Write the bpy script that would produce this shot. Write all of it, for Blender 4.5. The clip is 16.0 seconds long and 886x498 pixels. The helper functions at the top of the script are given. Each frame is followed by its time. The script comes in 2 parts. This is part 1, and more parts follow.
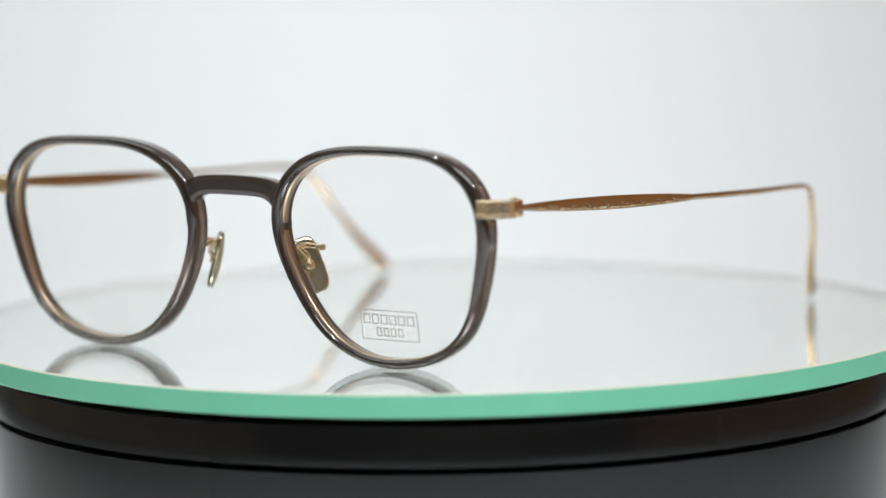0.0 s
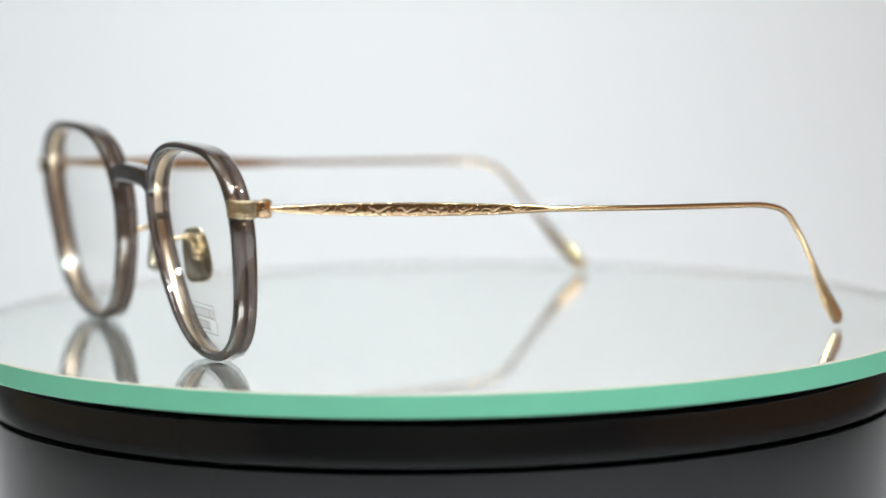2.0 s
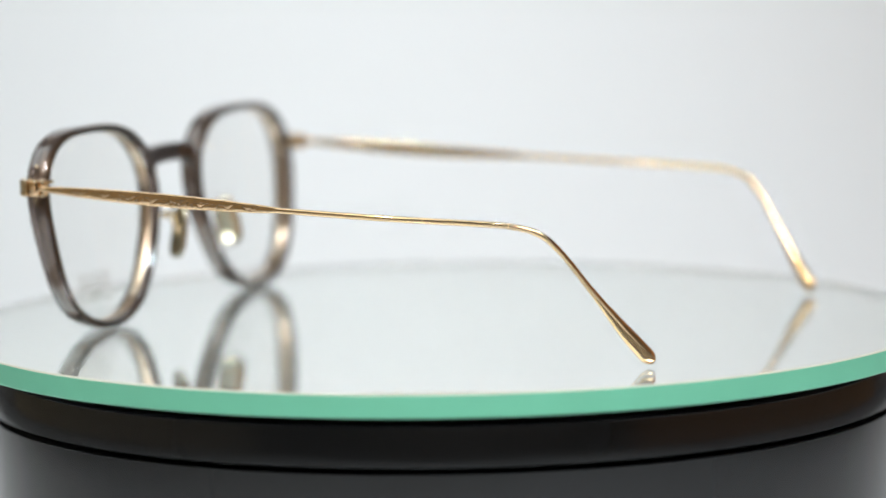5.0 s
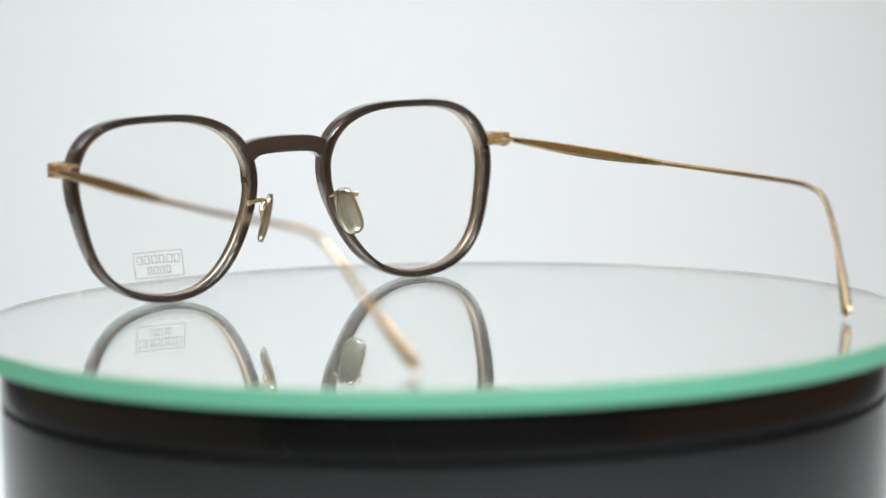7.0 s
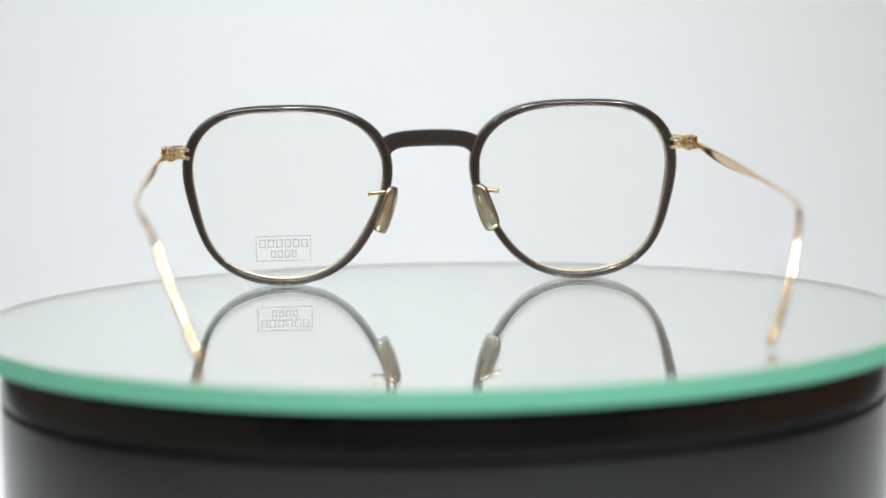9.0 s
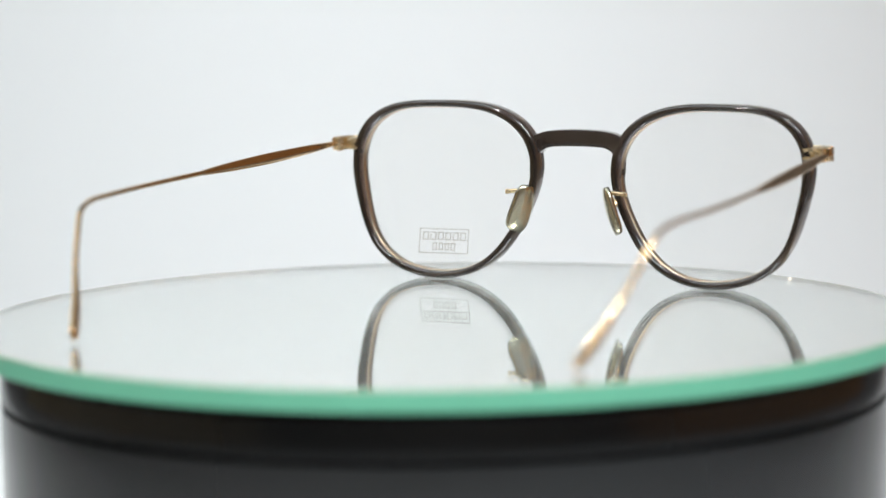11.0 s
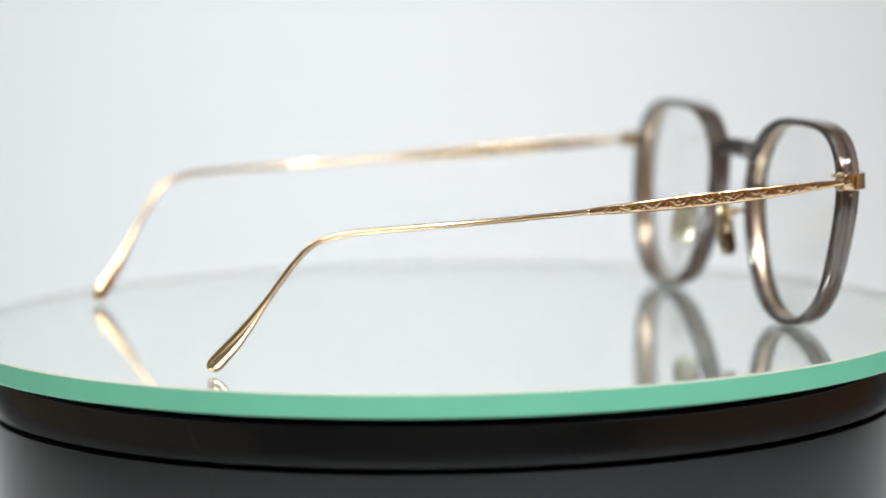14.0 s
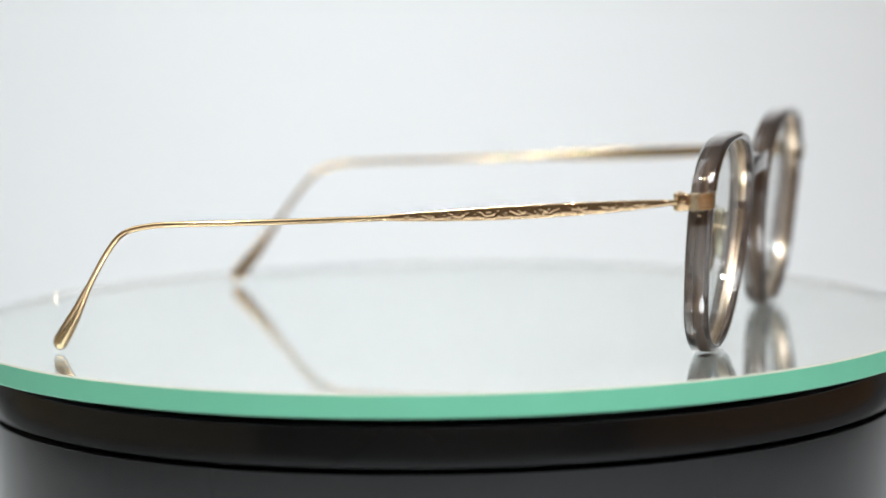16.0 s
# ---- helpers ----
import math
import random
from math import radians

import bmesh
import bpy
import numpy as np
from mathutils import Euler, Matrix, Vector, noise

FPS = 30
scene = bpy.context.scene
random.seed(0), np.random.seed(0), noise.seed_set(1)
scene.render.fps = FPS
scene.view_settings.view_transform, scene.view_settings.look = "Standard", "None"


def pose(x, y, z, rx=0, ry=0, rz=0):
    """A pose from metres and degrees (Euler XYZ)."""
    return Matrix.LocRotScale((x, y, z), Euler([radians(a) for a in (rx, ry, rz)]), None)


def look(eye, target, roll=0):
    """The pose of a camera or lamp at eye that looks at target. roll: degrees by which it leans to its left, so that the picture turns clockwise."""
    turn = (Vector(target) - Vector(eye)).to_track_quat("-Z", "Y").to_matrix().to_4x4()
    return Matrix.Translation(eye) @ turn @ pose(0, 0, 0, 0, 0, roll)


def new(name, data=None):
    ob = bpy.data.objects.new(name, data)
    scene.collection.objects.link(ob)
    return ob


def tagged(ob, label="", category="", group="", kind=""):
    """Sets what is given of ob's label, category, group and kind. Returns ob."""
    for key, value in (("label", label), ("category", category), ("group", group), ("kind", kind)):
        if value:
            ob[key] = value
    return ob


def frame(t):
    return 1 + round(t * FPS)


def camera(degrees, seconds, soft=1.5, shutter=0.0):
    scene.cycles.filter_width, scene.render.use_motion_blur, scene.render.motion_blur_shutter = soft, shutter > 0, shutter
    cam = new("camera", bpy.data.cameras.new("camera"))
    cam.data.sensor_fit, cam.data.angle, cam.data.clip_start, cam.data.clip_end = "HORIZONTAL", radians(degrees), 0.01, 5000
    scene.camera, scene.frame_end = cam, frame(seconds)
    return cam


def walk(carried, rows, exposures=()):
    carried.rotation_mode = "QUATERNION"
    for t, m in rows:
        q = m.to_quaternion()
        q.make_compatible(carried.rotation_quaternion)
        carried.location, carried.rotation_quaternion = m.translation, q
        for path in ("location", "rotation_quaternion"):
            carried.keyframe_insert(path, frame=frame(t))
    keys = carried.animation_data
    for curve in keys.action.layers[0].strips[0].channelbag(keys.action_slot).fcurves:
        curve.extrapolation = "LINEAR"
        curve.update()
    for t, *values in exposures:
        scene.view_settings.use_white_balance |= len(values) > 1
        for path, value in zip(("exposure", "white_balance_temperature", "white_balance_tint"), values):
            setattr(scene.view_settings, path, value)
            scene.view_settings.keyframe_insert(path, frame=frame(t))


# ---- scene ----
# The camera stands before the turntable; it edges back a little while the far side is in focus. The lens focuses on focus_point.
cam = camera(16.11, 16.0)
focus = new("focus_point")
cam.data.dof.use_dof, cam.data.dof.focus_object, cam.data.dof.aperture_fstop = True, focus, 8.0
EYE, AIM = Vector((0.0, -0.6934, 0.0931)), Vector((0.0001, 0.99380, -0.11121))
BACK = 0.0200
NEAR, FAR = -0.064, 0.058


def stand(back):
    eye = EYE - AIM * back
    return look(eye, eye + AIM, -0.904)


walk(cam, [(0, stand(0)), (6.5, stand(0)), (6.6, stand(BACK)), (9, stand(BACK)), (12.8, stand(BACK)), (13.0, stand(0.1 * BACK)), (13.1, stand(0)), (16, stand(0))])

# ---- light ----
world = bpy.data.worlds.new("studio")
scene.world = world
world.use_nodes = True
world.node_tree.nodes["Background"].inputs[0].default_value = (0.9, 0.95, 1.0, 1)
world.node_tree.nodes["Background"].inputs[1].default_value = 0.10
scene.view_settings.exposure = 0.0


def area_lamp(name, eye, target, w, h, watts, colour):
    data = bpy.data.lights.new(name, "AREA")
    data.shape, data.size, data.size_y, data.energy, data.color = "RECTANGLE", w, h, watts, colour
    ob = new(name, data)
    ob.matrix_world = look(eye, target)
    return ob


def bulb(name, place, radius, watts, colour):
    data = bpy.data.lights.new(name, "POINT")
    data.shadow_soft_size, data.energy, data.color = radius, watts, colour
    ob = new(name, data)
    ob.location = place
    return ob


# Unseen fill added from the upper left to brighten the backdrop and mirror.
area_lamp("backdrop_fill_light", (-0.70, 0.18, 0.95), (-0.42, 0.60, 0.10), 1.1, 0.8, 4.9, (0.85, 0.955, 0.99))
# Fill added near the ceiling so the metal reflects a brighter room.
area_lamp("room_fill_light", (0.3, -1.1, 1.55), (0.3, -1.1, -0.8), 1.2, 0.6, 22.0, (0.94, 0.98, 1.0))
# a bar of bright diodes above and before the plate, some a little warmer
for k in range(5):
    bulb("led_bulb", (-0.36 + 0.19 * k, -0.30, 0.52), 0.016, 3.1 + 0.6 * k, (1, 0.93, 0.82) if k in (0, 2) else (0.86, 0.96, 1))


# ---- materials ----
def mat(name):
    m = bpy.data.materials.new(name)
    m.use_nodes = True
    return m, m.node_tree.nodes, m.node_tree.links, m.node_tree.nodes["Principled BSDF"]


def surface(name, colour, rough, metal=0.0, grain=200.0, vary=0.12, bump=0.02, rough_vary=0.08, coat=0.0, transmission=0.0, ior=1.5):
    """A principled surface with fine and coarse variation in colour, gloss and relief."""
    m, nodes, links, p = mat(name)
    at = nodes.new("ShaderNodeTexCoord")
    fine, coarse = nodes.new("ShaderNodeTexNoise"), nodes.new("ShaderNodeTexNoise")
    fine.inputs["Scale"].default_value, fine.inputs["Detail"].default_value = grain * 8, 4
    coarse.inputs["Scale"].default_value, coarse.inputs["Detail"].default_value = grain, 3
    for n in (fine, coarse):
        links.new(at.outputs["Object"], n.inputs["Vector"])
    mix = nodes.new("ShaderNodeMix")
    mix.data_type = "RGBA"
    mix.inputs[6].default_value = (*[c * (1 - vary) for c in colour], 1)
    mix.inputs[7].default_value = (*[min(1, c * (1 + vary)) for c in colour], 1)
    links.new(coarse.outputs["Fac"], mix.inputs[0])
    links.new(mix.outputs[2], p.inputs["Base Color"])
    ramp = nodes.new("ShaderNodeMapRange")
    ramp.inputs["To Min"].default_value, ramp.inputs["To Max"].default_value = max(0.0, rough - rough_vary), rough + rough_vary
    links.new(fine.outputs["Fac"], ramp.inputs["Value"])
    links.new(ramp.outputs["Result"], p.inputs["Roughness"])
    if bump:
        b = nodes.new("ShaderNodeBump")
        b.inputs["Strength"].default_value, b.inputs["Distance"].default_value = bump, 0.0005
        links.new(fine.outputs["Fac"], b.inputs["Height"])
        links.new(b.outputs["Normal"], p.inputs["Normal"])
    p.inputs["Metallic"].default_value, p.inputs["IOR"].default_value = metal, ior
    p.inputs["Coat Weight"].default_value, p.inputs["Coat Roughness"].default_value = coat, 0.03
    p.inputs["Transmission Weight"].default_value = transmission
    return m


GOLD = surface("brushed_gold", (0.79, 0.56, 0.335), 0.10, 1.0, grain=300, vary=0.08, bump=0.008, rough_vary=0.05)
PALE_GOLD = surface("pale_gold", (0.84, 0.68, 0.45), 0.26, 1.0, grain=300, vary=0.08, bump=0.008, rough_vary=0.06)
CREAM_GOLD = surface("cream_rim_metal", (0.68, 0.54, 0.40), 0.30, 1.0, grain=300, vary=0.06, bump=0.0, rough_vary=0.03)
PAD_METAL = surface("pad_titanium", (0.62, 0.57, 0.44), 0.20, 1.0, grain=300, vary=0.06, bump=0.0, rough_vary=0.03)
PRINT = surface("grey_print", (0.27, 0.245, 0.22), 0.6, grain=400, vary=0.1, bump=0.0)
BLACK = surface("black_plastic", (0.0095, 0.0105, 0.0115), 0.16, grain=5, vary=0.3, bump=0.03, rough_vary=0.12)
BLACK.node_tree.nodes["Principled BSDF"].inputs["Specular IOR Level"].default_value = 0.36
GROUND_EDGE = surface("ground_glass_edge", (0.130, 0.435, 0.290), 0.45, grain=120, vary=0.06, bump=0.02)
ARRIS = surface("glass_arris", (0.42, 0.41, 0.34), 0.4, grain=120, vary=0.1, bump=0.02)
# inner edge face painted pale, as if lit by light scattered in the glass
LIT_INNER_EDGE = surface("lit_inner_edge", (0.82, 0.88, 0.84), 0.5, grain=120, vary=0.06, bump=0.02)
BACKING = surface("backing_paint", (0.05, 0.05, 0.055), 0.6, grain=60)
PAPER = surface("white_paper", (0.80, 0.81, 0.83), 0.75, grain=3, vary=0.015, bump=0.03)
TABLETOP = surface("dim_grey_tabletop", (0.16, 0.16, 0.165), 0.45, grain=8, vary=0.06, bump=0.02)
WALL = surface("grey_wall_paint", (0.38, 0.38, 0.39), 0.8, grain=2, vary=0.06, bump=0.03)
DIM_REFLECTOR = surface("dim_umber_reflector", (0.21, 0.175, 0.145), 0.8, grain=2, vary=0.08, bump=0.03)
SAND_REFLECTOR = surface("sand_reflector", (0.68, 0.56, 0.36), 0.8, grain=2, vary=0.06, bump=0.03)
OCHRE_REFLECTOR = surface("ochre_reflector", (0.70, 0.37, 0.175), 0.8, grain=2, vary=0.06, bump=0.03)
FLOOR = surface("dim_grey_floor", (0.11, 0.105, 0.10), 0.5, grain=4, vary=0.1, bump=0.03)


def glass_plate():
    m, nodes, links, p = mat("float_glass")
    p.inputs["Base Color"].default_value = (0.998, 1.0, 0.995, 1)
    p.inputs["Roughness"].default_value, p.inputs["IOR"].default_value, p.inputs["Transmission Weight"].default_value = 0.0, 1.52, 1.0
    # a thin, uneven pale haze painted in to brighten the mirror and its reflections
    at, blur, film, haze, mix = (nodes.new(k) for k in ("ShaderNodeTexCoord", "ShaderNodeTexNoise", "ShaderNodeMapRange", "ShaderNodeBsdfDiffuse", "ShaderNodeMixShader"))
    blur.inputs["Scale"].default_value, blur.inputs["Detail"].default_value = 14, 4
    film.inputs["To Min"].default_value, film.inputs["To Max"].default_value = 0.04, 0.07
    haze.inputs["Color"].default_value = (0.80, 0.84, 0.81, 1)
    links.new(at.outputs["Object"], blur.inputs["Vector"])
    links.new(blur.outputs["Fac"], film.inputs["Value"])
    links.new(film.outputs["Result"], mix.inputs[0])
    links.new(p.outputs[0], mix.inputs[1])
    links.new(haze.outputs[0], mix.inputs[2])
    links.new(mix.outputs[0], nodes["Material Output"].inputs["Surface"])
    return m


def silvering():
    m, nodes, links, p = mat("silver_backing")
    p.inputs["Base Color"].default_value = (0.978, 1.0, 0.99, 1)
    p.inputs["Roughness"].default_value, p.inputs["Metallic"].default_value = 0.0, 1.0
    return m


def lens_glass():
    """Thin clear resin: it lets the light straight through and adds a weak gloss."""
    m, nodes, links, p = mat("clear_lens")
    nodes.remove(p)
    clear, gloss, fres, mix, power, scale = (nodes.new(k) for k in ("ShaderNodeBsdfTransparent", "ShaderNodeBsdfGlossy", "ShaderNodeLayerWeight", "ShaderNodeMixShader", "ShaderNodeMath", "ShaderNodeMath"))
    clear.inputs["Color"].default_value = (0.985, 0.985, 0.98, 1)
    gloss.inputs["Roughness"].default_value = 0.02
    fres.inputs["Blend"].default_value = 0.5
    power.operation, power.inputs[1].default_value = "POWER", 5.0
    scale.operation, scale.inputs[1].default_value, scale.inputs[2].default_value = "MULTIPLY_ADD", 0.5, 0.012
    links.new(fres.outputs["Facing"], power.inputs[0])
    links.new(power.outputs[0], scale.inputs[0])
    links.new(scale.outputs[0], mix.inputs[0])
    links.new(clear.outputs[0], mix.inputs[1])
    links.new(gloss.outputs[0], mix.inputs[2])
    links.new(mix.outputs[0], nodes["Material Output"].inputs["Surface"])
    return m


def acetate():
    """Smoke acetate: clear plastic with cloudy streaks. Light lost in its depth is painted by normal: front and back
    faces dark, rim sides lighter.
    """
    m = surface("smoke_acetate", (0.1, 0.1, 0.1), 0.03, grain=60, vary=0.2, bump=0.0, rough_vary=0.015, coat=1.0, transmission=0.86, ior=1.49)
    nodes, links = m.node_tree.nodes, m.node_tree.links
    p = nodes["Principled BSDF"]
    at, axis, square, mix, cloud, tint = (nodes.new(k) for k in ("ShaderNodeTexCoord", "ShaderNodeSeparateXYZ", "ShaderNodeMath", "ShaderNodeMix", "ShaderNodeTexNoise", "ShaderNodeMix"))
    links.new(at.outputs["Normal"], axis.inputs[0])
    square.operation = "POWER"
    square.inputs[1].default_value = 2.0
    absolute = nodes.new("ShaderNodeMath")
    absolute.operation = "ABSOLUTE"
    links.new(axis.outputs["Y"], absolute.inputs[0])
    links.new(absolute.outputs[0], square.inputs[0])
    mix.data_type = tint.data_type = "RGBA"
    # rim-side tint, then the darker front-and-back tint that stands in for absorbed light
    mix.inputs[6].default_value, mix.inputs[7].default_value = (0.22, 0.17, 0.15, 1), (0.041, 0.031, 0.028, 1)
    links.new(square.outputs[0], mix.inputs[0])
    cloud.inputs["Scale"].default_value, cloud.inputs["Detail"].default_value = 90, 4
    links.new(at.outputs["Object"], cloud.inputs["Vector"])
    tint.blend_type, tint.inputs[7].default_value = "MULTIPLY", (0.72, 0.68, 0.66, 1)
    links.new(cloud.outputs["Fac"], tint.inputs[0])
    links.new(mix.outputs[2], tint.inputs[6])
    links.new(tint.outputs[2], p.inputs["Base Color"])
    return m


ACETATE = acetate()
PLATE_GLASS, SILVER, LENS = glass_plate(), silvering(), lens_glass()


# ---- mesh helpers ----
def part(name, bm, material, parent=None, label="", smooth=True):
    me = bpy.data.meshes.new(name)
    bmesh.ops.recalc_face_normals(bm, faces=bm.faces)
    for f in bm.faces:
        f.smooth = smooth
    bm.to_mesh(me)
    bm.free()
    for m in material if isinstance(material, (list, tuple)) else [material]:
        me.materials.append(m)
    ob = new(name, me)
    ob.parent = parent
    if label:
        tagged(ob, label)
    return ob


def sharpen(ob, degrees=35):
    ob.data.set_sharp_from_angle(angle=radians(degrees))
    return ob


def rings(loops, closed=False, caps=True, bm=None):
    """Skin a row of loops of points with quads; closed joins the last loop to the first."""
    bm = bm or bmesh.new()
    rows = [[bm.verts.new(p) for p in loop] for loop in loops]
    n = len(rows[0])
    for i in range(len(rows) if closed else len(rows) - 1):
        a, b = rows[i], rows[(i + 1) % len(rows)]
        for j in range(n):
            bm.faces.new((a[j], a[(j + 1) % n], b[(j + 1) % n], b[j]))
    if caps and not closed:
        bm.faces.new(rows[0][::-1])
        bm.faces.new(rows[-1])
    return bm


def lathe(profile, steps=160, bm=None):
    """Turn a profile of (radius, z) round the z axis; ends at radius 0 close it."""
    loops = [[(r * math.cos(a), r * math.sin(a), z) for r, z in profile] for a in (2 * math.pi * k / steps for k in range(steps))]
    bm = bm or bmesh.new()
    rows = [[bm.verts.new(p) for p in loop] for loop in loops]
    for i in range(steps):
        a, b = rows[i], rows[(i + 1) % steps]
        for j in range(len(profile) - 1):
            bm.faces.new((a[j], a[j + 1], b[j + 1], b[j]))
    bmesh.ops.remove_doubles(bm, verts=bm.verts, dist=1e-6)
    bmesh.ops.dissolve_degenerate(bm, edges=bm.edges, dist=1e-7)
    return bm


def box(size, at=(0, 0, 0), bevel=0.0, segments=2, turn=None, bm=None):
    b = bmesh.new()
    bmesh.ops.create_cube(b, size=1, matrix=Matrix.Diagonal((*size, 1)))
    if bevel:
        bmesh.ops.bevel(b, geom=b.edges[:], offset=bevel, segments=segments, profile=0.5, affect="EDGES")
    bmesh.ops.transform(b, verts=b.verts, matrix=Matrix.Translation(at) @ (turn or Matrix()))
    return b


def join(*bms):
    out = bmesh.new()
    for b in bms:
        me = bpy.data.meshes.new("tmp")
        b.to_mesh(me)
        b.free()
        out.from_mesh(me)
        bpy.data.meshes.remove(me)
    return out


def smooth_path(points, steps):
    """A Catmull-Rom curve through a few points, evenly sampled."""
    pts = [Vector(p) for p in points]
    pts = [pts[0] * 2 - pts[1], *pts, pts[-1] * 2 - pts[-2]]
    fine = []
    for i in range(1, len(pts) - 2):
        p0, p1, p2, p3 = pts[i - 1:i + 3]
        for k in range(40):
            u = k / 40
            fine.append(0.5 * (2 * p1 + (p2 - p0) * u + (2 * p0 - 5 * p1 + 4 * p2 - p3) * u * u + (3 * p1 - p0 - 3 * p2 + p3) * u ** 3))
    fine.append(pts[-2])
    run = [0.0]
    for a, b in zip(fine, fine[1:]):
        run.append(run[-1] + (b - a).length)
    out, j = [], 0
    for k in range(steps + 1):
        s = run[-1] * k / steps
        while j < len(run) - 2 and run[j + 1] < s:
            j += 1
        w = (s - run[j]) / max(1e-12, run[j + 1] - run[j])
        out.append(fine[j].lerp(fine[j + 1], min(1, w)))
    return out, run[-1]


def sweep(path, section, side=Vector((1, 0, 0))):
    """Sweep along a path; section(k, u) gives points (a, b): a along the side vector, b square to it."""
    loops = []
    for k, p in enumerate(path):
        d = (path[min(k + 1, len(path) - 1)] - path[max(k - 1, 0)]).normalized()
        a = (side - d * side.dot(d)).normalized()
        b = d.cross(a)
        loops.append([p + a * x + b * y for x, y in section(k, k / (len(path) - 1))])
    return rings(loops)


def tube(points, radius, steps=24, sides=10, side=Vector((0, 0, 1))):
    path, _ = smooth_path(points, steps)
    ring = [(radius * math.cos(2 * math.pi * j / sides), radius * math.sin(2 * math.pi * j / sides)) for j in range(sides)]
    return sweep(path, lambda k, u: ring, side)


# ---- the studio ----
def slab(name, x0, x1, y0, y1, z0, z1, material, label):
    ob = part(name, box((x1 - x0, y1 - y0, z1 - z0), ((x0 + x1) / 2, (y0 + y1) / 2, (z0 + z1) / 2)), material, smooth=False)
    return tagged(ob, label, kind="structure")


GROUND = -0.075
# Unseen floor, kept dark so the drum reflects little light from below.
slab("floor", -2.1, 2.1, -2.1, 1.7, -0.95, -0.85, FLOOR, "unseen dark grey floor, dimming the drum reflections")
slab("wall_back", -2.1, 2.1, 1.6, 1.7, -0.85, 1.6, WALL, "plain grey painted back wall")
# Unseen behind the camera, kept dark so the drum mirrors almost black.
slab("wall_front", -2.1, 2.1, -2.1, -2.0, -0.85, 1.6, DIM_REFLECTOR, "unseen dark umber wall behind the camera, dimming the drum reflections")
# Unseen on the left; its sand yellow is added to brighten the gold blades.
slab("wall_left", -2.1, -2.0, -2.0, 1.6, -0.85, 1.6, SAND_REFLECTOR, "unseen sand yellow side wall, added to brighten reflections in the gold")
# Unseen on the right; its ochre is added to turn the gold temples orange.
slab("wall_right", 2.0, 2.1, -2.0, 1.6, -0.85, 1.6, OCHRE_REFLECTOR, "unseen ochre side wall, added to warm reflections in the gold")
slab("ceiling", -2.1, 2.1, -2.1, 1.7, 1.6, 1.7, WALL, "plain grey painted ceiling")


def studio_table():
    # Unseen table, grey so that the sides of the drum reflect less light.
    table = tagged(new("studio_table"), "unseen grey table under the paper sweep, dimming the drum reflections", "table")
    part("tabletop", box((1.6, 1.54, 0.03), (0, 0.15, GROUND - 0.018), 0.004), TABLETOP, table, smooth=False)
    for x in (-0.74, 0.74):
        for y in (-0.54, 0.84):
            part("leg", box((0.05, 0.05, 0.742), (x, y, GROUND - 0.404), 0.004), TABLETOP, table, smooth=False)


def paper_backdrop():
    # The paper reaches forward unseen to brighten the drum's front by reflection.
    prof = [(-0.56, 0.0), (0.36, 0.0)]
    for k in range(1, 25):
        a = math.pi / 2 * k / 24
        prof.append((0.36 + 0.40 * math.sin(a), 0.40 - 0.40 * math.cos(a)))
    prof.append((0.76, 0.90))
    loops = []
    for y, z in prof:
        loops.append([(-0.37, y, GROUND + z), (0.37, y, GROUND + z), (0.37, y + 0.0006, GROUND + z - 0.0014), (-0.37, y + 0.0006, GROUND + z - 0.0014)])
    tagged(part("paper_backdrop", rings(loops), PAPER), "seamless white paper sweep behind the turntable", "backdrop", kind="structure")


studio_table()
paper_backdrop()


# ---- the turntable ----
PLATE_R, PLATE_T, BASE_R = 0.10787, 0.0048, 0.1013


def turntable():
    thing = tagged(new("turntable"), "glossy black plastic motorised turntable with a grooved side", "turntable")
    thing.location = (0, 0, GROUND)
    top = -PLATE_T - GROUND
    body = [(0, 0.002), (BASE_R - 0.004, 0.002), (BASE_R - 0.0005, 0.004), (BASE_R, 0.006),
            (BASE_R, top - 0.0121), (BASE_R - 0.0001, top - 0.0120), (BASE_R - 0.0030, top - 0.0120), (0, top - 0.0120)]
    sharpen(part("body", lathe(body), BLACK, thing, "black plastic drum"))
    platter = [(0, top - 0.0116), (BASE_R - 0.0030, top - 0.0116), (BASE_R - 0.0030, top - 0.0112), (BASE_R - 0.0006, top - 0.0111), (BASE_R, top - 0.0106),
               (BASE_R, top - 0.0032), (BASE_R - 0.0003, top - 0.0026), (BASE_R - 0.0008, top - 0.0024), (BASE_R - 0.0050, top - 0.0024), (BASE_R - 0.0050, top - 0.0006), (0, top - 0.0006)]
    plate = sharpen(part("platter", lathe(platter), BLACK, thing, "black revolving platter"))
    for k in range(3):
        a = 2 * math.pi * k / 3
        bm = lathe([(0, 0.0), (0.008, 0.0), (0.009, 0.001), (0.009, 0.0022), (0, 0.0022)], 24)
        foot = part("foot", bm, BLACK, thing, "small rubber foot")
        foot.location = (0.07 * math.cos(a), 0.07 * math.sin(a), 0)
    return thing, plate


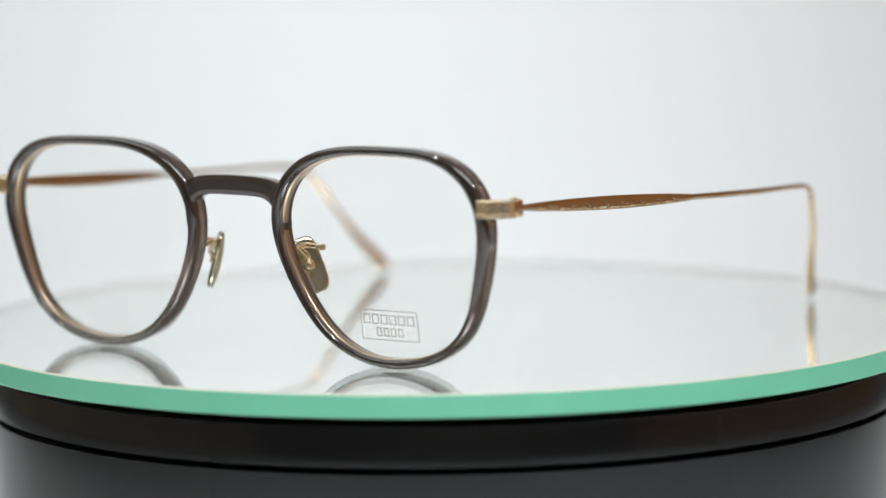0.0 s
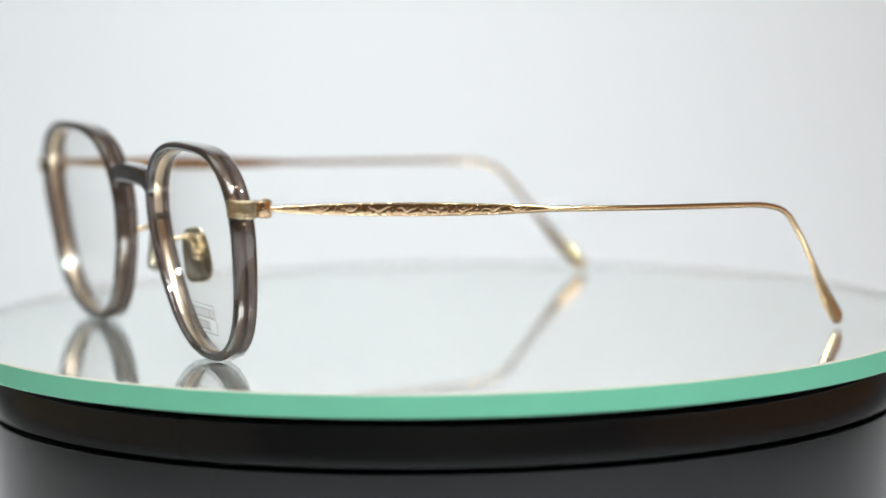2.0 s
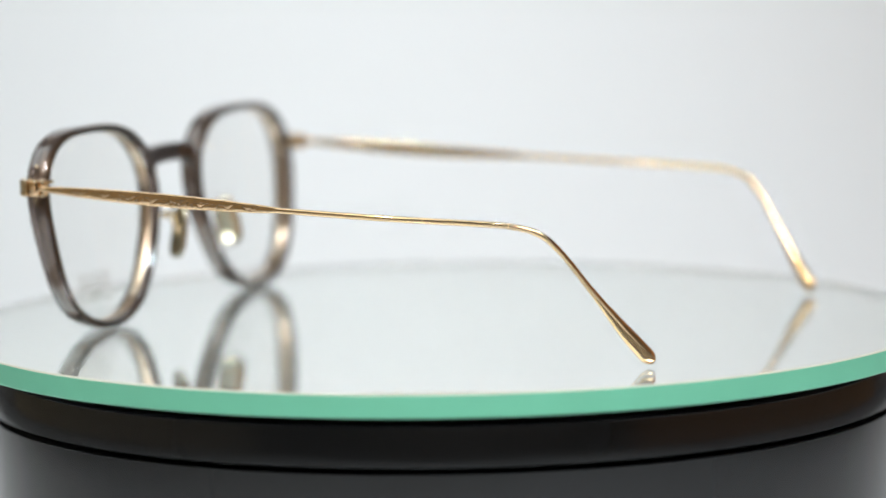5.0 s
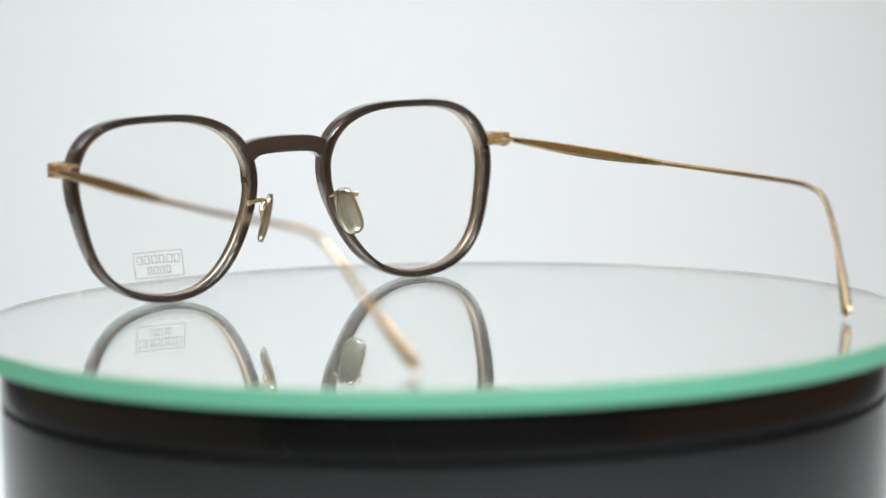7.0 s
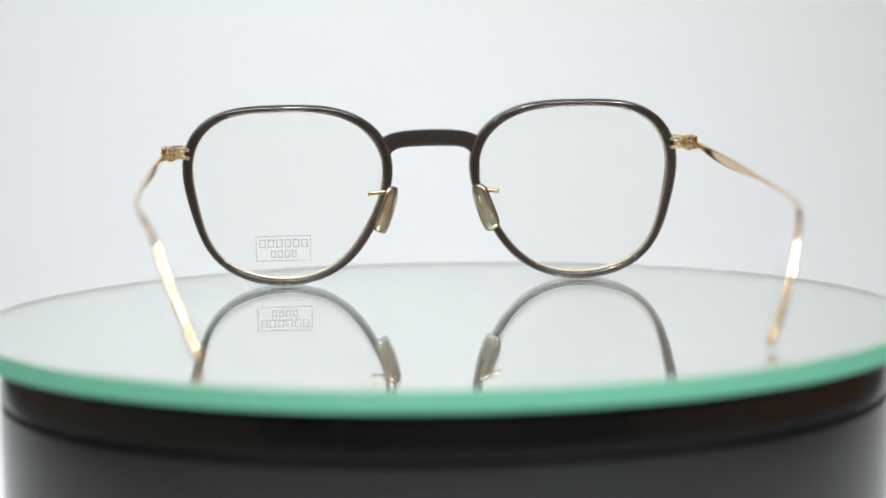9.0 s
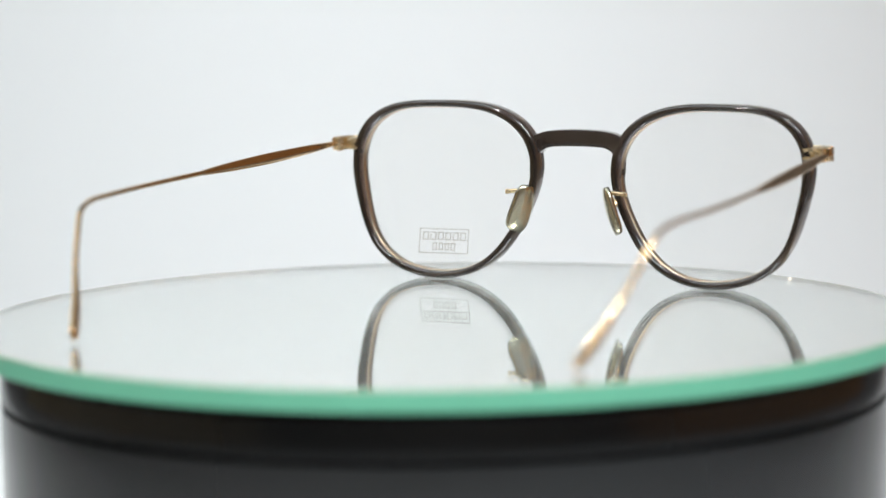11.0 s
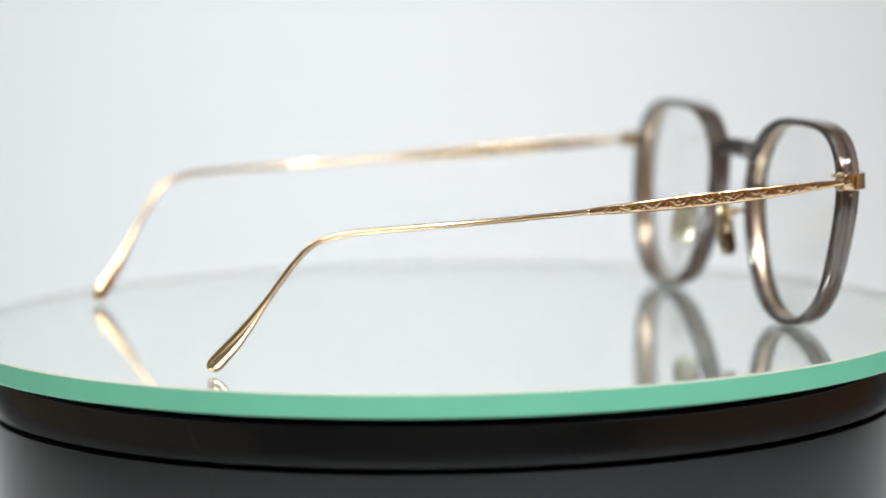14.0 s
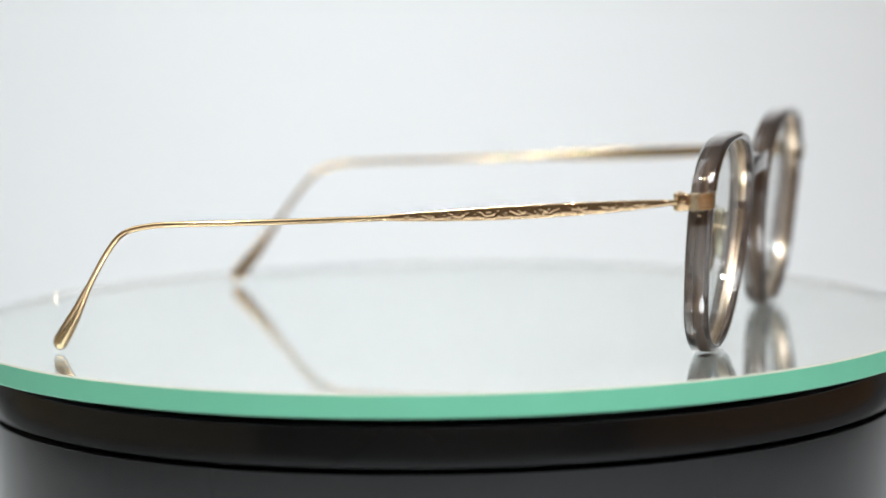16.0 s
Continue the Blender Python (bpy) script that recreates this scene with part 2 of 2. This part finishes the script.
def mirror_disc():
    r, t, c, w = PLATE_R, PLATE_T, 0.0003, 0.0005
    bm = lathe([(0, -t), (r - w, -t), (r - w, 0), (0, 0)], 256)
    for f in bm.faces:
        f.material_index = 1 if f.calc_center_median().z < -t + 1e-5 else 0
    thing = tagged(new("mirror_disc"), "round mirrored glass plate with a green ground edge", "mirror")
    plate = sharpen(part("glass_plate", bm, [PLATE_GLASS, SILVER], thing, "clear silvered glass plate"), 20)
    plate.visible_shadow = False
    ring = [(r - w + 0.00003, -t), (r - c, -t), (r, -t + c), (r, -c), (r - c, 0), (r - w + 0.00003, 0), (r - w + 0.00003, -t)]
    bm = lathe(ring, 256)
    for f in bm.faces:
        mid = f.calc_center_median()
        f.material_index = 2 if mid.xy.length < r - 0.8 * w else 1 if mid.z > -c else 0
    sharpen(part("ground_edge", bm, [GROUND_EDGE, ARRIS, LIT_INNER_EDGE], thing, "sea green ground glass edge"), 20)
    part("backing", lathe([(0, -t - 0.0004), (r - 0.002, -t - 0.0004), (r - 0.002, -t - 0.00005), (0, -t - 0.00005)], 128), BACKING, thing, "dark painted mirror backing", smooth=False)
    return thing


table_thing, platter_part = turntable()
disc = mirror_disc()

# ---- the eyeglasses ----
RIM_C = (0.0362, 0.02235)
LEAN = -0.097
FRONT_Y = -0.0693
RIM_BACK, RIM_FRONT = 0.0031, -0.0019
OUTER = (24.57, 0.14, 1.33, 1.53, -0.20, -0.30, 1.51, -0.71, -0.09, -0.16, 0.19, -0.13, -0.05)
INNER = (22.51, 0.16, 1.13, 1.29, -0.21, -0.35, 1.25, -0.68, -0.14, -0.22, 0.16, -0.12, -0.03)


def radius(c, a):
    """A rounded panto outline as a few harmonics, in metres."""
    return 0.001 * (c[0] + sum(c[2 * k - 1] * math.cos(k * a) + c[2 * k] * math.sin(k * a) for k in range(1, 7)))


def on_front(side, x, z, y=0.0):
    """A place on the leaning front: x outward, z up, y behind its middle."""
    return Vector((side * x, FRONT_Y + LEAN * (z - 0.022) + y, z))


def rim(side, parent):
    n, loops = 128, []
    for k in range(n):
        a = 2 * math.pi * k / n
        ri, ro = radius(INNER, a), radius(OUTER, a)
        w = ro - ri
        prof = []
        for cr, cy, a0, q in ((ro, RIM_BACK, 0, 0.0010), (ri, RIM_BACK, 1, 0.0008), (ri, RIM_FRONT, 2, 0.0008), (ro, RIM_FRONT, 3, 0.00125)):
            sr, sy = ((-1, -1), (1, -1), (1, 1), (-1, 1))[a0]
            for m in range(7):
                b = math.pi / 2 * (a0 + m / 6)
                prof.append((cr + sr * q + q * math.cos(b), cy + sy * q + q * math.sin(b)))
        mid_y = (RIM_BACK + RIM_FRONT) / 2
        prof.append((ro + 0.00012, mid_y))
        loops.append([on_front(side, RIM_C[0] + r * math.cos(a), RIM_C[1] + r * math.sin(a), y) for r, y in prof])
    ring = rings(loops, closed=True)
    loops = []
    for k in range(n):
        a = 2 * math.pi * k / n
        ri = radius(INNER, a)
        prof = [(ri + 0.0003, 0.0013), (ri - 0.0001, 0.0013), (ri - 0.0002, 0.0012), (ri - 0.0002, -0.0004), (ri - 0.0001, -0.0005), (ri + 0.0003, -0.0005)]
        loops.append([on_front(side, RIM_C[0] + r * math.cos(a), RIM_C[1] + r * math.sin(a), y) for r, y in prof])
    part("inner_rim", rings(loops, closed=True), CREAM_GOLD, parent, "thin pale gold inner metal rim")
    return ring


def lens(side, parent):
    n, rows = 96, 10
    bm = bmesh.new()

    def face(y):
        grid = []
        for j in range(1, rows + 1):
            ring = []
            for k in range(n):
                a = 2 * math.pi * k / n
                r = (radius(INNER, a) - 0.0002) * j / rows
                ring.append(bm.verts.new(on_front(side, RIM_C[0] + r * math.cos(a), RIM_C[1] + r * math.sin(a), y - 0.0012 + r * r / 0.30)))
            grid.append(ring)
        mid = bm.verts.new(on_front(side, RIM_C[0], RIM_C[1], y - 0.0012))
        for k in range(n):
            bm.faces.new((mid, grid[0][k], grid[0][(k + 1) % n]))
            for j in range(rows - 1):
                bm.faces.new((grid[j][k], grid[j][(k + 1) % n], grid[j + 1][(k + 1) % n], grid[j + 1][k]))
        return grid[-1]

    a, b = face(-0.0006), face(0.0006)
    for k in range(n):
        bm.faces.new((a[k], a[(k + 1) % n], b[(k + 1) % n], b[k]))
    ob = sharpen(part("lens", bm, LENS, parent, "clear demo lens"))
    ob.visible_shadow = False
    return ob


def lens_print(parent):
    """A thin printed frame with plain marks in two lines."""
    x0, x1, z0, z1, t = 0.0304, 0.0442, 0.0058, 0.0120, 0.00017

    def mark(xa, xb, za, zb):
        r2 = ((xa + xb) / 2 - RIM_C[0]) ** 2 + ((za + zb) / 2 - RIM_C[1]) ** 2
        b = bmesh.new()
        quad = [(xa, za), (xb, za), (xb, zb), (xa, zb)]
        rows = []
        for dy in (-0.00086, -0.00082):
            rows.append([b.verts.new(on_front(1, x, z, dy - 0.0012 + ((x - RIM_C[0]) ** 2 + (z - RIM_C[1]) ** 2) / 0.30)) for x, z in quad])
        b.faces.new(rows[0])
        b.faces.new(rows[1][::-1])
        for i in range(4):
            b.faces.new((rows[0][i], rows[0][(i + 1) % 4], rows[1][(i + 1) % 4], rows[1][i]))
        return b

    marks = []
    for k in range(8):
        xa, xb = x0 + (x1 - x0) * k / 8, x0 + (x1 - x0) * (k + 1) / 8
        marks += [mark(xa, xb, z0, z0 + t), mark(xa, xb, z1 - t, z1)]
    for k in range(4):
        za, zb = z0 + (z1 - z0) * k / 4, z0 + (z1 - z0) * (k + 1) / 4
        marks += [mark(x0, x0 + t, za, zb), mark(x1 - t, x1, za, zb)]
    blocks = []

    def glyph(xa, xb, za, zb, w=0.00021):
        return [mark(xa, xb, za, za + w), mark(xa, xb, zb - w, zb), mark(xa, xa + w, za + w, zb - w), mark(xb - w, xb, za + w, zb - w)]

    for k in range(6):
        xa = x0 + 0.0008 + k * 0.00210
        blocks += glyph(xa, xa + 0.0016, z0 + 0.0033, z0 + 0.0053)
    for k in range(4):
        xa = x0 + 0.0037 + k * 0.00172
        blocks += glyph(xa, xa + 0.0012, z0 + 0.0008, z0 + 0.0026)
    part("print_block", join(*blocks), PRINT, parent, "two rows of small grey printed squares", smooth=False)
    part("lens_print", join(*marks), PRINT, parent, "grey printed mark in a thin frame", smooth=False)


def bridge():
    path, loops = 28, []
    for k in range(path + 1):
        u = 2 * k / path - 1
        x = 0.0122 * u
        top = 0.0380 - 0.0008 * u * u - 0.0012 * u ** 6
        low = 0.0337 - 0.0005 * u * u - 0.0070 * abs(u) ** 8
        h, mid = (top - low) / 2, (top + low) / 2
        d = 0.0019
        ring = []
        for j in range(32):
            a = 2 * math.pi * j / 32
            ca, sa = math.cos(a), math.sin(a)
            q = (abs(ca) ** 7 + abs(sa) ** 7) ** (-1 / 7)
            ring.append(on_front(1, x, mid + h * sa * q, d * ca * q + 0.0005 - 0.0005 * (1 - u * u)))
        loops.append(ring)
    return rings(loops)


def front_frame(parent, pieces):
    """The two rims and the arched bridge, cut from one sheet of acetate."""
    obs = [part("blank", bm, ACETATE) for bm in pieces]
    for other in obs[1:]:
        mod = obs[0].modifiers.new("union", "BOOLEAN")
        mod.operation, mod.solver, mod.object = "UNION", "EXACT", other
    whole = obs[0].evaluated_get(bpy.context.evaluated_depsgraph_get())
    bm = bmesh.new()
    bm.from_mesh(whole.to_mesh())
    whole.to_mesh_clear()
    for o in obs:
        bpy.data.objects.remove(o)
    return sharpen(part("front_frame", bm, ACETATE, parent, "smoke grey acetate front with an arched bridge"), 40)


def endpiece(side, parent):
    """A metal clasp over the rim that turns back to the hinge."""
    z = 0.0334
    pts = [(0.0604, -0.0717, z), (0.0622, -0.0717, z), (0.0641, -0.0711, z), (0.0655, -0.0700, z), (0.0661, -0.0692, z), (0.0663, -0.0686, z)]
    path, _ = smooth_path([(side * x, y, q) for x, y, q in pts], 24)

    def rail(dz, half_h, half_w, r=0.0002):
        ring = [(half_h, half_w - r), (half_h - r, half_w), (-half_h + r, half_w), (-half_h, half_w - r),
                (-half_h, -half_w + r), (-half_h + r, -half_w), (half_h - r, -half_w), (half_h, -half_w + r)]
        return sweep([p + Vector((0, 0, dz)) for p in path], lambda k, u: ring, Vector((0, 0, 1)))

    clasp = join(rail(0.00125, 0.00048, 0.00085), rail(-0.00125, 0.00048, 0.00085), rail(0, 0.0010, 0.00079),
                 box((0.0028, 0.0040, 0.0029), (side * 0.0624, -0.0697, z), 0.0003),
                 box((0.0028, 0.0010, 0.0008), (side * 0.0616, -0.0664, z + 0.0010), 0.0002),
                 box((0.0028, 0.0010, 0.0008), (side * 0.0616, -0.0664, z - 0.0010), 0.0002))
    ob = sharpen(part("endpiece", clasp, PALE_GOLD, parent, "pale gold metal endpiece"))
    block = join(box((0.0017, 0.0024, 0.0033), (side * 0.0663, -0.0671, z), 0.0003), box((0.0006, 0.0010, 0.0010), (side * 0.0671, -0.0671, z), 0.0002))
    part("hinge_block", block, GOLD, ob, "squared gold hinge block")
    for dz in (-0.00115, 0.0, 0.00115):
        bm = lathe([(0, -0.0005), (0.00105, -0.0005), (0.00115, -0.0004), (0.00115, 0.0004), (0.00105, 0.0005), (0, 0.0005)], 20)
        knuckle = sharpen(part("hinge_knuckle", bm, PALE_GOLD, ob))
        knuckle.location = (side * 0.0650, -0.0660, z + dz)
    bm = lathe([(0, -0.0019), (0.0007, -0.0019), (0.0007, 0.0018), (0.0005, 0.0020), (0, 0.0020)], 16)
    pin = sharpen(part("hinge_screw", bm, CREAM_GOLD, ob))
    pin.location = (side * 0.0650, -0.0660, z)
    for dz in (0.0040, -0.0036):
        a = math.atan2(z + dz - RIM_C[1], 0.060 - RIM_C[0])
        r = radius(OUTER, a)
        bm = lathe([(0, 0.0001), (0.00035, 0.0001), (0.0004, 0), (0.0004, -0.0006), (0, -0.0006)], 12)
        rivet = part("rivet", bm, PALE_GOLD, ob)
        rivet.matrix_local = Matrix.Translation(on_front(side, RIM_C[0] + r * math.cos(a), RIM_C[1] + r * math.sin(a), 0.0006)) @ Vector((side * math.cos(a), 0, math.sin(a))).to_track_quat("Z", "Y").to_matrix().to_4x4()
    return ob


def temple(side, parent):
    """A thin wire arm: a flat engraved blade at the hinge, a round wire, a bend and a flat paddle tip."""
    # the logo side bows out a little more and sits a touch higher at the bend
    bow, rise, back, sag, pinch = (0.0032, 0.0005, 0.0, 0.0, 0.0012) if side > 0 else (0.0022, 0.0004, -0.0009, 0.0005, 0.0)
    pts = [(0.0664, -0.0660, 0.0334), (0.0672 + 0.5 * bow, -0.038, 0.0320 - sag), (0.0684 + 0.95 * bow, -0.008, 0.0305 + 0.3 * rise - sag), (0.0694 + bow, 0.016, 0.0293 + 0.8 * rise - sag),
           (0.0701 + 0.5 * bow, 0.036, 0.0285 + rise - sag), (0.0702 + 0.2 * bow, 0.0434 + back, 0.0279 + 1.1 * rise - sag), (0.0700 - 0.3 * pinch, 0.0486 + back, 0.0264 + 0.8 * rise - 0.6 * sag), (0.0690 - 0.8 * pinch, 0.0524 + back, 0.0228 + 0.4 * rise),
           (0.0669 - pinch, 0.0573 + back, 0.0160), (0.0635 - pinch, 0.0628 + back, 0.0078), (0.0596, 0.0683 + back, 0.0008)]
    path, length = smooth_path([(side * x, y, z) for x, y, z in pts], 800)
    sides = 56

    def section(k, u):
        s = u * length
        blade = max(0.0, math.sin(math.pi * min(1, max(0, (s - 0.002) / 0.056)))) ** 0.75 if s < 0.058 else 0.0
        tail = max(0.0, (s - (length - 0.022)) / 0.022)
        close = max(0.03, 1 - (1 - min(1.0, (length - s) / 0.0024)) ** 2) ** 0.5
        paddle = math.sin(math.pi * 0.5 * min(1, tail * 1.15)) ** 2
        tall = (0.00062 + 0.00078 * blade + 0.00102 * paddle) * close
        wide = (0.00062 - 0.00008 * blade + 0.00030 * paddle) * close
        out = []
        for j in range(sides):
            a = 2 * math.pi * j / sides
            ca, sa = math.cos(a), math.sin(a)
            q = (abs(ca) ** 3 + abs(sa) ** 3) ** (-1 / 3) if blade > 0.05 else 1.0
            x, y = wide * ca * q, tall * sa * q
            if ca > 0.2 and blade > 0.15:
                w = math.pi * (s - 0.003) / 0.0030
                wild = noise.noise((620 * s, 1.6 * sa, side))
                stem = 0.42 * math.sin(w + 0.8 * wild)
                leaf = stem + 0.55 * math.sin(3 * w + 1.5 * wild)
                vein = -0.5 * math.sin(1.55 * w + 1.1) + 0.3 * wild
                fleck = max(0.0, noise.noise((1700 * s, 4.2 * sa, 3 + side))) * 1.6
                cut = math.exp(-((sa - stem) / 0.13) ** 2) + 0.8 * math.exp(-((sa - leaf) / 0.11) ** 2) + 0.7 * math.exp(-((sa - vein) / 0.10) ** 2) + 0.9 * fleck
                x -= 0.00006 * min(1.5, cut) * ca * min(1.0, (blade - 0.15) * 4)
            out.append((x, y))
        return out

    return sharpen(part("temple", sweep(path, section, Vector((side, 0, 0))), GOLD, parent, "slim gold temple with an engraved blade"), 50)


def nose_pad(side, parent):
    """A curved oval metal pad with a rolled edge, on a bent wire arm."""
    mid = Vector((side * 0.0121 - 0.0005, -0.0611, 0.0188))
    up = Vector((side * -0.30, -0.04, 0.95)).normalized()
    normal = Vector((side * -0.78, 0.60, -0.22))
    normal = (normal - up * normal.dot(up)).normalized()
    across = up.cross(normal)
    n, rows = 40, 6
    bm = bmesh.new()
    sheets = []
    for lift in (0.0, 0.0010):
        grid = []
        for j in range(1, rows + 1):
            q = j / rows
            ring = []
            for k in range(n):
                a = 2 * math.pi * k / n
                ca, sa = math.cos(a), math.sin(a)
                f = (abs(ca) ** 3.4 + abs(sa) ** 3.4) ** (-1 / 3.4)
                w, h = 0.0029 * ca * f * q * (1.0 - 0.12 * sa), 0.0060 * sa * f * q
                bow = -0.0007 * (w / 0.0029) ** 2 - 0.0005 * (h / 0.006) ** 2
                roll = (0.0002 if lift else -0.0) * (1 - q ** 6)
                ring.append(bm.verts.new(mid + across * w + up * h + normal * (lift + bow + roll)))
            grid.append(ring)
        c = bm.verts.new(mid + normal * (lift + (0.0002 if lift else 0)))
        for k in range(n):
            bm.faces.new((c, grid[0][k], grid[0][(k + 1) % n]))
            for j in range(rows - 1):
                bm.faces.new((grid[j][k], grid[j][(k + 1) % n], grid[j + 1][(k + 1) % n], grid[j + 1][k]))
        sheets.append(grid[-1])
    for k in range(n):
        bm.faces.new((sheets[0][k], sheets[0][(k + 1) % n], sheets[1][(k + 1) % n], sheets[1][k]))
    pad = part("nose_pad", bm, PAD_METAL, parent, "polished titanium nose pad")
    bm = join(tube([on_front(side, 0.0158, 0.0228, 0.0072), on_front(side, 0.0140, 0.0230, 0.0070), on_front(side, 0.0120, 0.0231, 0.0067),
                    on_front(side, 0.0108, 0.0227, 0.0064), mid + Vector((side * 0.0006, -0.0012, 0.0020)), mid + normal * -0.0003], 0.00055, 40, 10),
              tube([on_front(side, 0.0113, 0.0222, 0.0022), on_front(side, 0.0113, 0.0227, 0.0042), on_front(side, 0.0118, 0.0231, 0.0066)], 0.0005, 16, 10),
              box((0.0009, 0.0013, 0.0013), on_front(side, 0.0159, 0.0228, 0.0072), 0.0003))
    part("pad_arm", bm, PALE_GOLD, pad, "bent gold wire arm")
    stud = part("pad_stud", lathe([(0, 0), (0.0011, 0), (0.0012, 0.0004), (0.0008, 0.0009), (0, 0.0010)], 18), PALE_GOLD, pad)
    stud.matrix_local = Matrix.Translation(mid + normal * -0.0004) @ (-normal).to_track_quat("Z", "Y").to_matrix().to_4x4()
    return pad


def eyeglasses():
    thing = tagged(new("eyeglasses"), "open smoke grey acetate eyeglasses with gold wire temples", "eyeglasses")
    front_frame(thing, [bridge(), rim(1, thing), rim(-1, thing)])
    for side in (1, -1):
        glass = lens(side, thing)
        if side == 1:
            lens_print(glass)
        endpiece(side, thing)
        temple(side, thing)
        nose_pad(side, thing)
    return thing


glasses = eyeglasses()


def motions():
    """The platter, the mirror and the glasses on it turn together, clockwise from above, at an even pace."""
    times = [0.2 * k for k in range(81)]
    # the lens racks its focus from the near side of the plate to the far side and back again
    walk(focus, [(t, pose(0, y, 0.02)) for t, y in ((0, NEAR), (6.4, NEAR), (6.5, -0.030), (6.6, 0.045), (6.7, FAR), (12.7, FAR), (12.8, 0.045), (12.9, 0.034), (13.0, 0.020), (13.1, -0.055), (13.2, NEAR), (16, NEAR))])
    walk(glasses, [(t, pose(0, 0, 0, 0, 0, -34.216 - 15.6567 * t) @ pose(-0.0032, 0, 0)) for t in times])
    walk(disc, [(t, pose(0, 0, 0, 0, 0, -15.6567 * t)) for t in times])
    walk(platter_part, [(t, pose(0, 0, 0, 0, 0, -15.6567 * t)) for t in times])


motions()
